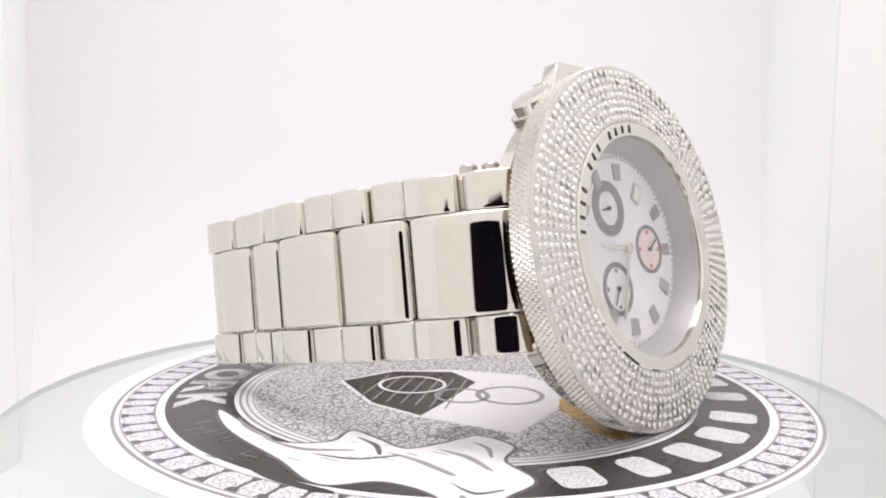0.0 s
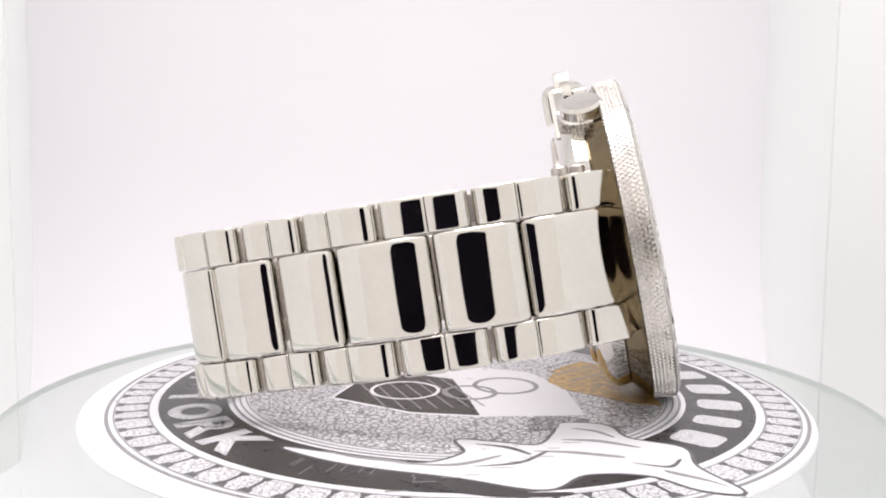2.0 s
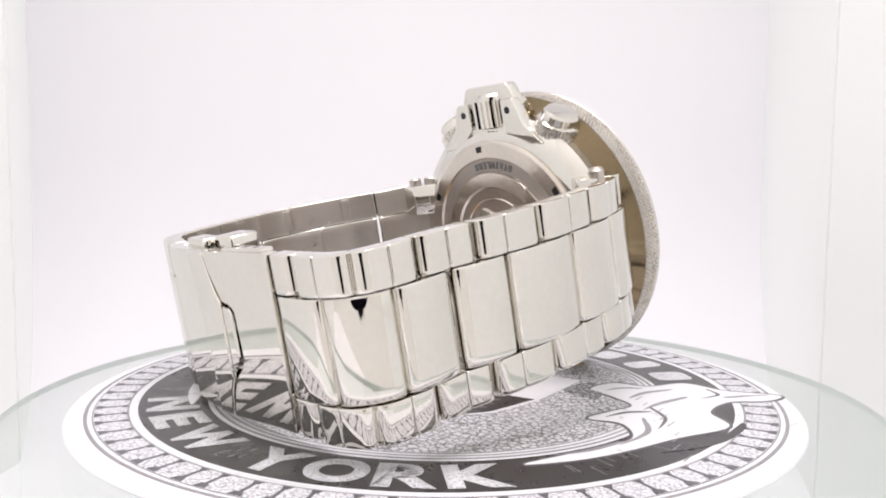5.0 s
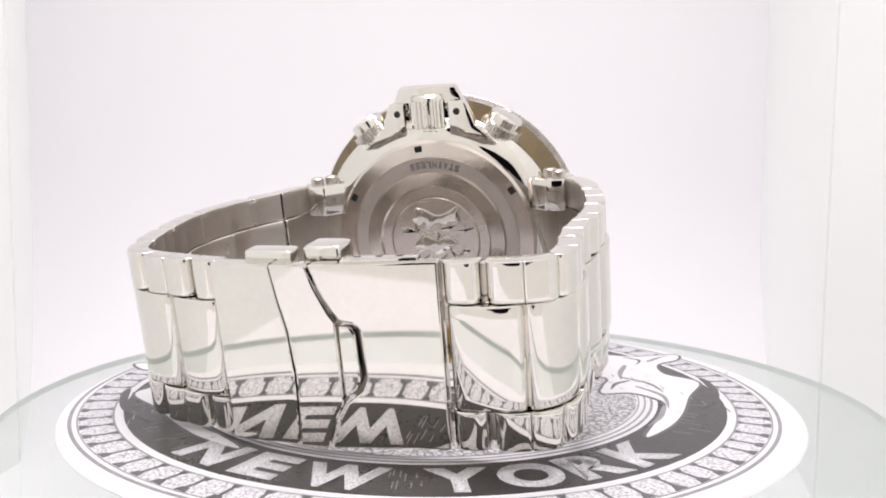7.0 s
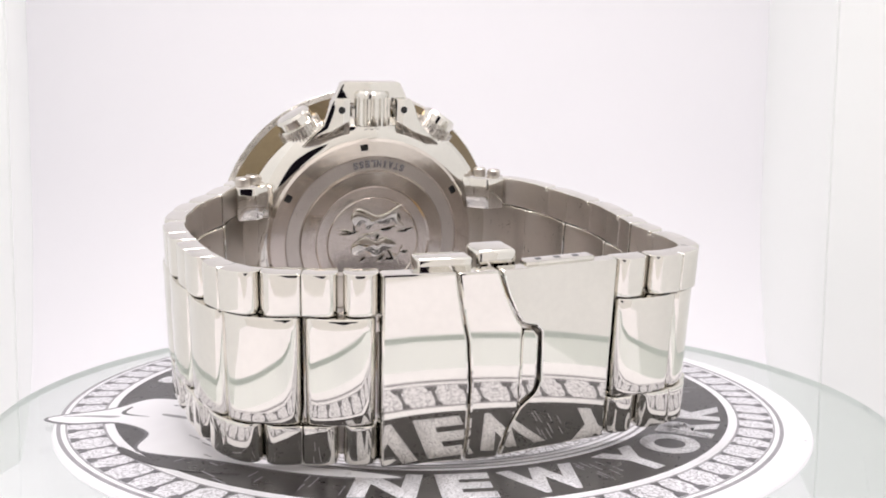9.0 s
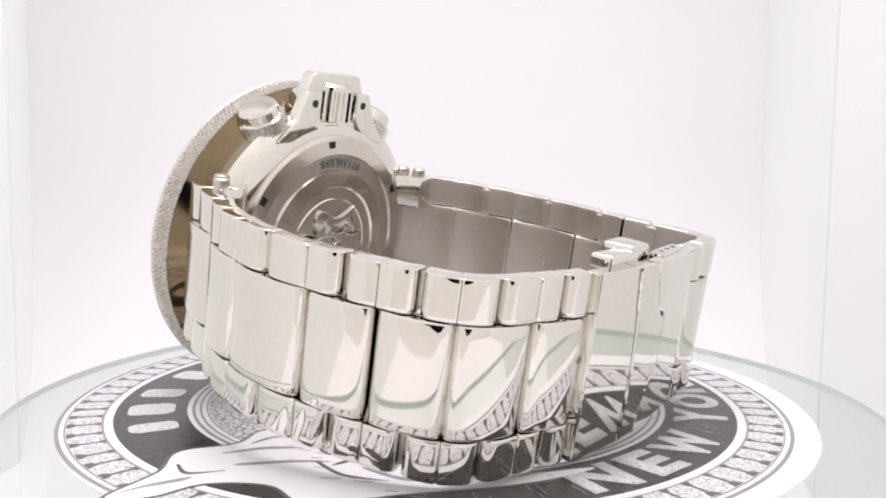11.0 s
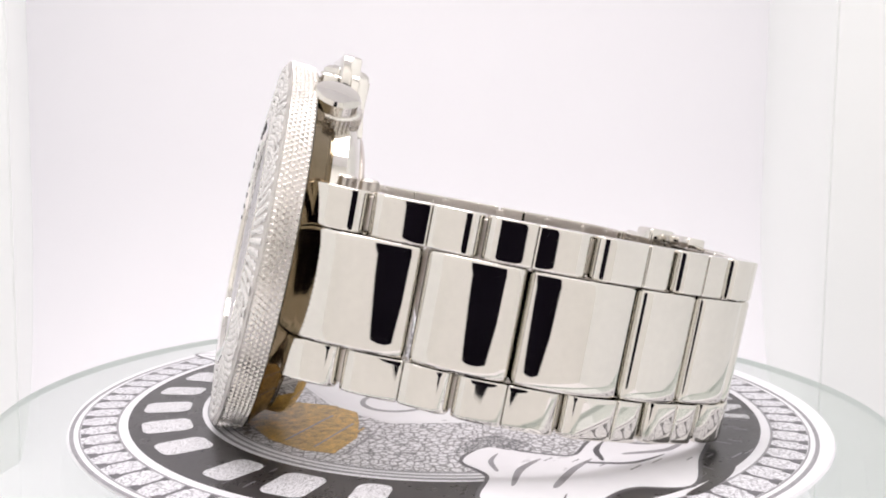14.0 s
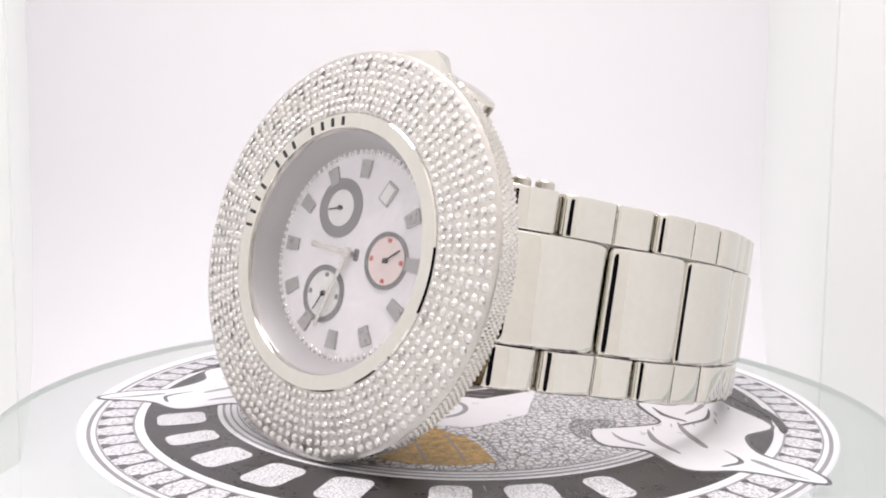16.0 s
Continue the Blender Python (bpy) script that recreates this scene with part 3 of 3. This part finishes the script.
def dial_parts():
    for h in range(12):
        a = 30 * h
        if h == 4:
            continue
        part("hour_marker", finish(arc_patch(11.8, 14.6, a - 4.4, a + 4.4, DIAL_Y, DIAL_Y + 0.35, 3), DIAL, 0), MARKER, dial, "grey steel hour marker")
    a = radians(120)
    m = DIAL @ Matrix.Translation((11.2 * math.cos(a), DIAL_Y, 11.2 * math.sin(a))) @ Matrix.Rotation(-a, 4, "Y")
    part("date_window", finish(block(-1.7, 1.7, 0, 0.35, -1.2, 1.2, 0.1), m), REHAUT, dial, "small framed date window")
    part("date_card", finish(block(-1.3, 1.3, 0.3, 0.4, -0.85, 0.85, 0), m, 0), SUB_WHITE, dial)
    for ang, r_out, r_in, ring, face in ((60, 4.7, 2.9, SUB_RING, SUB_WHITE), (180, 4.3, 3.6, SUB_RING, SUB_PINK), (300, 4.5, 3.6, SUB_RING, SUB_WHITE)):
        a = radians(ang)
        c = DIAL @ Matrix.Translation((7.8 * math.cos(a), DIAL_Y, 7.8 * math.sin(a)))
        sub = part("subdial", finish(disc_lathe([(r_out, 0.0), (r_out, 0.12)], 64), c), face, dial, "round chronograph subdial")
        part("subdial_rim", finish(lathe([(r_in, 0.1), (r_in, 0.22), (r_out, 0.22), (r_out, 0.1)], 64), c), ring, sub, "grey ring")
        for k in range(8):
            part("subdial_mark", finish(arc_patch(r_in - 0.9, r_in - 0.25, 45 * k - 7, 45 * k + 7, 0.1, 0.18, 1), c, 0), RED if ang == 180 else SUB_RING, sub) if ang != 60 and k % 2 == 0 else None
        part("subdial_hand", finish(block(-0.13, 0.13, 0.3, 0.42, -0.6, r_in - 0.5, 0.05), c @ Matrix.Rotation(radians(ang * 1.7), 4, "Y")), BLACK, sub)
        part("subdial_hub", finish(disc_lathe([(0.42, 0.1), (0.42, 0.5)], 16), c), BLACK, sub)
    for ang, length, w in ((4, 8.0, 0.85), (-72, 12.5, 0.7)):
        part("hand", finish(block(-1.0, length, DIAL_Y + 0.7, DIAL_Y + 0.9, -w / 2, w / 2, 0.08), DIAL @ Matrix.Rotation(-radians(ang), 4, "Y")), STEEL, dial, "pale steel hand")
    part("hand_hub", finish(disc_lathe([(0.8, DIAL_Y), (0.8, DIAL_Y + 1.1), (0.5, DIAL_Y + 1.2)], 24), DIAL), STEEL, dial)
    part("dial_emblem", finish(block(-1.9, -0.9, DIAL_Y, DIAL_Y + 0.12, -0.9, 0.9, 0.1), DIAL), SUB_RING, dial, "small plain dark emblem")


dial_parts()


def crown_side():
    part("crown_cap", finish(prism([(-8.0, 28.2), (8.0, 28.2), (7.7, 29.6), (6.2, 32.8), (5.6, 33.3), (-5.6, 33.3), (-6.2, 32.8), (-7.7, 29.6)], -12.2, -9.2, 0.35), CASE), STEEL, WATCH, "polished crown guard cap")
    part("guard_front", finish(prism([(-6.6, 23.5), (6.6, 23.5), (6.2, 29.2), (5.6, 29.8), (-5.6, 29.8), (-6.2, 29.2)], -9.1, -6.6, 0.3), CASE), STEEL, WATCH)
    for s in (1, -1):
        o = [(14.6 * s, 20.4), (4.75 * s, 20.4), (4.75 * s, 30.0), (8.0 * s, 30.0), (8.6 * s, 29.0), (10.2 * s, 24.6)]
        guard = part("crown_guard", finish(prism(o if s < 0 else o[::-1], -13.6, -10.8, 0.3), CASE), STEEL, WATCH)
        part("screw_hole", finish(disc_lathe([(0.72, -13.66), (0.72, -13.3)], 20), CASE @ Matrix.Translation((6.5 * s, 0, 27.75))), BLACK, guard)
        ang = 57.5 if s > 0 else 121
        m = CASE @ Matrix.Translation((0, -8.3, 0)) @ Matrix.Rotation(radians(90 - ang), 4, "Y") @ Matrix.Rotation(radians(90), 4, "X")
        pusher = part("pusher", finish(disc_lathe([(3.4, 22.0), (3.4, 25.7), (4.1, 25.9), (4.1, 28.2), (3.7, 28.4), (3.7, 30.0), (3.3, 30.6), (1.5, 30.9)], 40), m), STEEL, WATCH, "round polished push button")
        part("pusher_grip", finish(gear(4.15, 4.55, 25.8, 28.2, 40), m, 20), KNURL, pusher, "knurled grip ring")
    part("guard_base", finish(prism([(-4.9, 22.2), (4.9, 22.2), (4.9, 24.5), (-4.9, 24.5)], -13.4, -9.0, 0.2), CASE), STEEL, WATCH)
    m = CASE @ Matrix.Translation((0, -10.9, 0)) @ Matrix.Rotation(radians(90), 4, "X")
    crown = part("crown", finish(gear(3.6, 4.2, 24.6, 30.2, 18), m, 20), STEEL, WATCH, "fluted steel crown")
    part("crown_end", finish(disc_lathe([(3.9, 30.2), (3.9, 31.0), (3.4, 31.5)], 40), m), STEEL, crown)


crown_side()

# bracelet path: outer face, from the case round to the case again
PATH = [(19.4, -3.2), (23.4, -8.4), (26.2, -13), (28.4, -17.4), (30.5, -28.8), (31.0, -35), (30.8, -41.5), (29.5, -50), (29.6, -55), (29.7, -58.8), (28.5, -63.3), (24.5, -65.4), (16, -65.8),
        (6, -66.4), (-3, -66.2), (-13.1, -64.8), (-21.1, -62.6), (-26.6, -60.6), (-29.2, -58.2), (-31, -54), (-32.2, -50), (-33.8, -41.4), (-34, -35), (-32.8, -28.6), (-30.8, -23), (-27.8, -18),
        (-25.6, -13), (-23.4, -8.4), (-20, -3.2)]


def spline(points, per=16):
    out = []
    for i in range(len(points) - 1):
        p0, p1, p2, p3 = (Vector(points[max(0, min(len(points) - 1, i + k))]) for k in (-1, 0, 1, 2))
        for s in range(per):
            t = s / per
            out.append(0.5 * (2 * p1 + (p2 - p0) * t + (2 * p0 - 5 * p1 + 4 * p2 - p3) * t * t + (3 * p1 - p0 - 3 * p2 + p3) * t ** 3))
    return out + [Vector(points[-1])]


LINE = spline(PATH)
LEN = [0.0]
for a, b in zip(LINE, LINE[1:]):
    LEN.append(LEN[-1] + (b - a).length)


def at(s):
    s = max(0.0, min(LEN[-1] - 1e-6, s))
    i = min(int(np.searchsorted(LEN, s, side="right")) - 1, len(LINE) - 2)
    return LINE[i].lerp(LINE[i + 1], (s - LEN[i]) / (LEN[i + 1] - LEN[i]))


def s_of(x, y):
    return LEN[min(range(len(LINE)), key=lambda i: (LINE[i] - Vector((x, y))).length)]


def link_bm(s0, s1, z0, z1, thick=3.2, out=0.0, bulge=0.25, bev=0.5, flatten=0.6, seg=3, turn=(0, 0)):
    """One bracelet link between two stations of the path; its inner face takes the second material. turn: radius of each end's rounded shoulder."""
    n = 10
    bm = bmesh.new()
    bmesh.ops.create_grid(bm, x_segments=n, y_segments=8, size=0.5)
    r = bmesh.ops.extrude_face_region(bm, geom=bm.faces[:])
    for v in [g for g in r["geom"] if isinstance(g, bmesh.types.BMVert)]:
        v.co.z = 1
    L = s1 - s0
    for v in bm.verts:
        v.co = Vector(((v.co.x + 0.5) * L, (v.co.y + 0.5) * (z1 - z0) + z0, (v.co.z - 1) * thick))
    bmesh.ops.recalc_face_normals(bm, faces=bm.faces)
    bmesh.ops.bevel(bm, geom=[e for e in bm.edges if e.calc_face_angle(0) > 1.0], offset=bev, segments=seg, profile=0.5, affect="EDGES")
    for f in bm.faces:
        if f.calc_center_median().z < -thick + 0.05:
            f.material_index = 1
    a, b = at(s0), at(s1)
    for v in bm.verts:
        u, z, d = v.co.x / L, v.co.y, v.co.z
        p = at(s0 + v.co.x).lerp(a.lerp(b, u), flatten)
        t = (at(s0 + v.co.x + 0.4) - at(s0 + v.co.x - 0.4)).lerp((b - a) / max(1e-6, (b - a).length) * 0.8, flatten).normalized()
        nrm = Vector((-t.y, t.x))
        if nrm.dot(Vector((0, -34)) - p) > 0:
            nrm = -nrm
        h = d + out + bulge * (1 - (2 * u - 1) ** 2)
        for gap, r in ((v.co.x, turn[0]), (L - v.co.x, turn[1])):
            if gap < r and d > -thick * 0.6:
                h -= r - math.sqrt(max(0.0, r * r - (r - gap) ** 2))
        v.co = Vector((p.x + nrm.x * h, p.y + nrm.y * h, z))
    return bm


ZC, HALF, FULL = -0.95, 6.3, 11.2
CENTRE = [s_of(*p) for p in ((21.0, -5.2), (28.4, -17.4), (30.5, -28.8), (30.8, -41.5), (29.5, -50), (29.7, -58.8), (24.5, -65.4), (15.4, -65.8))]
CENTRE_L = [s_of(*p) for p in ((-13.1, -64.8), (-21.1, -62.6), (-29.2, -58.2), (-32.2, -50), (-33.8, -41.4), (-32.8, -28.6), (-27.8, -18), (-21.5, -5.2))]
LINK = (STEEL, STEEL_IN)


def bracelet():
    for row, toward in ((CENTRE, 1), (CENTRE_L, -1)):
        for a, b in zip(row, row[1:]):
            part("centre_link", finish(link_bm(a + 0.24, b - 0.24, ZC - HALF, ZC + HALF, 2.9, bulge=0.08 * (b - a), flatten=0.75, bev=0.4, turn=(0.9, 0.9)), WX), LINK, WATCH)
        mids = [(a + b) / 2 for a, b in zip(row, row[1:])]
        ends = [row[0] - 0.26] + mids + [row[-1] + 0.26]
        cuts = [(a + 0.24, b - 0.24) for a, b in zip(ends, ends[1:])]
        for a, b in cuts:
            m = min(row, key=lambda v: abs(v - (a + b) / 2))
            halves = [(a, m - 0.02), (m + 0.02, b)] if b - m > 1.2 and m - a > 1.2 else [(a, b)]
            for k, (p, q) in enumerate(halves):
                ends_round = (1.4 if k == 0 else 0.0, 1.4 if k == len(halves) - 1 else 0.0)
                for z0, z1 in ((ZC + HALF + 0.12, ZC + FULL), (ZC - FULL, ZC - HALF - 0.12)):
                    part("side_link", finish(link_bm(p, q, z0, z1, 2.8, 0.1, 0.045 * (q - p), 0.22, flatten=0.7, turn=ends_round), WX), LINK, WATCH)
        # pins under the slits
        for a, b in zip(row, row[1:]):
            m = (a + b) / 2
            for z0, z1 in ((ZC + HALF + 0.5, ZC + FULL - 0.5), (ZC - FULL + 0.5, ZC - HALF - 0.5)):
                part("link_bar", finish(link_bm(m - 0.9, m + 0.9, z0, z1, 1.2, -1.5, 0.0, 0.2), WX), STEEL_IN, WATCH)


bracelet()


def clasp():
    def bent(bm, mid=None):
        """Lays a flat piece along the clasp's shallow arc, level with the arc at x = mid."""
        xs = [v.co.x for v in bm.verts]
        mid = (min(xs) + max(xs)) / 2 if mid is None else mid
        for v in bm.verts:
            v.co.y += -66.7 + 0.0062 * (mid - 2.0) ** 2 + 0.0124 * (mid - 2.0) * (v.co.x - mid)
        return bm
    top, bot = ZC + FULL + 0.1, ZC - FULL - 0.1
    seam1 = [(-4.9, top), (-4.2, 6.0), (-3.4, 2.4), (-3.0, -3), (-3.1, -8), (-3.5, bot)]
    seam2 = [(-0.1, top), (0.9, 7.5), (2.3, 4.6), (3.0, 3.7), (4.6, 3.3), (5.4, 2.5), (5.6, -3.6), (5.0, -4.9), (3.0, -6.5), (1.8, -8.6), (0.6, bot)]
    g = 0.1
    left = [(-12.9, top), (-12.9, bot)] + [(x - g, z) for x, z in seam1[::-1]]
    midp = [(x + g, z) for x, z in seam1] + [(x - g, z) for x, z in seam2[::-1] if x < 3.1]
    right = [(x + g + 0.1, z) for x, z in seam2] + [(15.1, bot), (15.1, top)]
    part("clasp_plate", finish(bent(prism(left, -0.1, 2.0, 0.25)), WX, 20), STEEL, WATCH)
    part("clasp_plate", finish(bent(prism(midp, -0.35, 1.8, 0.25)), WX, 20), STEEL, WATCH)
    part("clasp_plate", finish(bent(prism(right, 0.0, 2.0, 0.25)), WX, 20), STEEL, WATCH)
    part("clasp_tab", finish(bent(prism([(2.95, 3.2), (4.5, 3.0), (5.1, 2.2), (5.2, -3.5), (4.7, -4.6), (2.95, -6.0)], -0.2, 1.8, 0.3), 2.0), WX, 20), STEEL, WATCH, "small polished release tab")
    part("clasp_blade", finish(bent(block(-13, 15, 2.4, 3.1, -6.5, 3.4, 0.2)), WX), STEEL_IN, WATCH)
    part("clasp_hinge", finish(bent(block(-8.8, -2.6, 1.4, 4.4, top - 0.6, top + 1.2, 0.4, 3)), WX), STEEL, WATCH)
    part("clasp_button", finish(bent(block(-1.6, 3.2, 2.6, 7.0, top - 2.2, top + 1.5, 0.6, 3)), WX), STEEL, WATCH)
    strip = part("clasp_strip", finish(bent(block(3.6, 12.6, 1.0, 3.0, top - 1.2, top + 0.35, 0.25)), WX), STEEL, WATCH)
    for x in (5.5, 8.0, 10.4):
        part("pin_hole", finish(bent(block(x - 0.35, x + 0.35, 1.7, 2.3, top + 0.2, top + 0.38, 0), 8.1), WX, 0), BLACK, strip)


clasp()


def lugs():
    for s in (1, -1):
        dx = 0.6 if s > 0 else 0.0
        o = [(14.5, -5.2), (19.6 + dx, -5.2), (21.6 + dx, -8.5), (23.0 + dx, -12.0), (22.8 + dx, -14.0), (19.6 + dx, -14.2), (14.5, -9.6)]
        for z0, z1 in ((ZC + HALF - 0.6, ZC + FULL), (ZC - FULL + 0.2, ZC - HALF + 0.6)):
            bm = prism([(x * s, -y) for x, y in (o if s > 0 else o[::-1])], z0, z1, 0.4)
            bm.transform(Matrix(((1, 0, 0, 0), (0, 0, -1, 0), (0, 1, 0, 0), (0, 0, 0, 1))))
            part("lug", finish(bm, WX), STEEL, WATCH)
        for x, y in ((19.8 + dx, -9.6), (21.6 + dx, -11.8)):
            st = disc_lathe([(1.15, ZC + FULL - 0.4), (1.15, ZC + FULL + 1.0), (0.9, ZC + FULL + 1.25)], 20)
            st.transform(Matrix.Rotation(radians(90), 4, "X"))
            st.transform(Matrix.Translation((x * s, y, 0)))
            part("lug_screw", finish(st, WX), STEEL_IN, WATCH)


lugs()


def motions():
    rows = [(i / 10, 1.6829 * i + 1.429 * (i / 100) ** 2) for i in range(161)]
    walk(WATCH, [(t, pose(0, 0, 0, 0, 0, a) @ WATCH_AT) for t, a in rows])
    walk(DISC, [(t, pose(0, 0, 0, 0, 0, a)) for t, a in rows])
    walk(TURN, [(t, pose(0, 0, 0, 0, 0, a)) for t, a in rows])


motions()
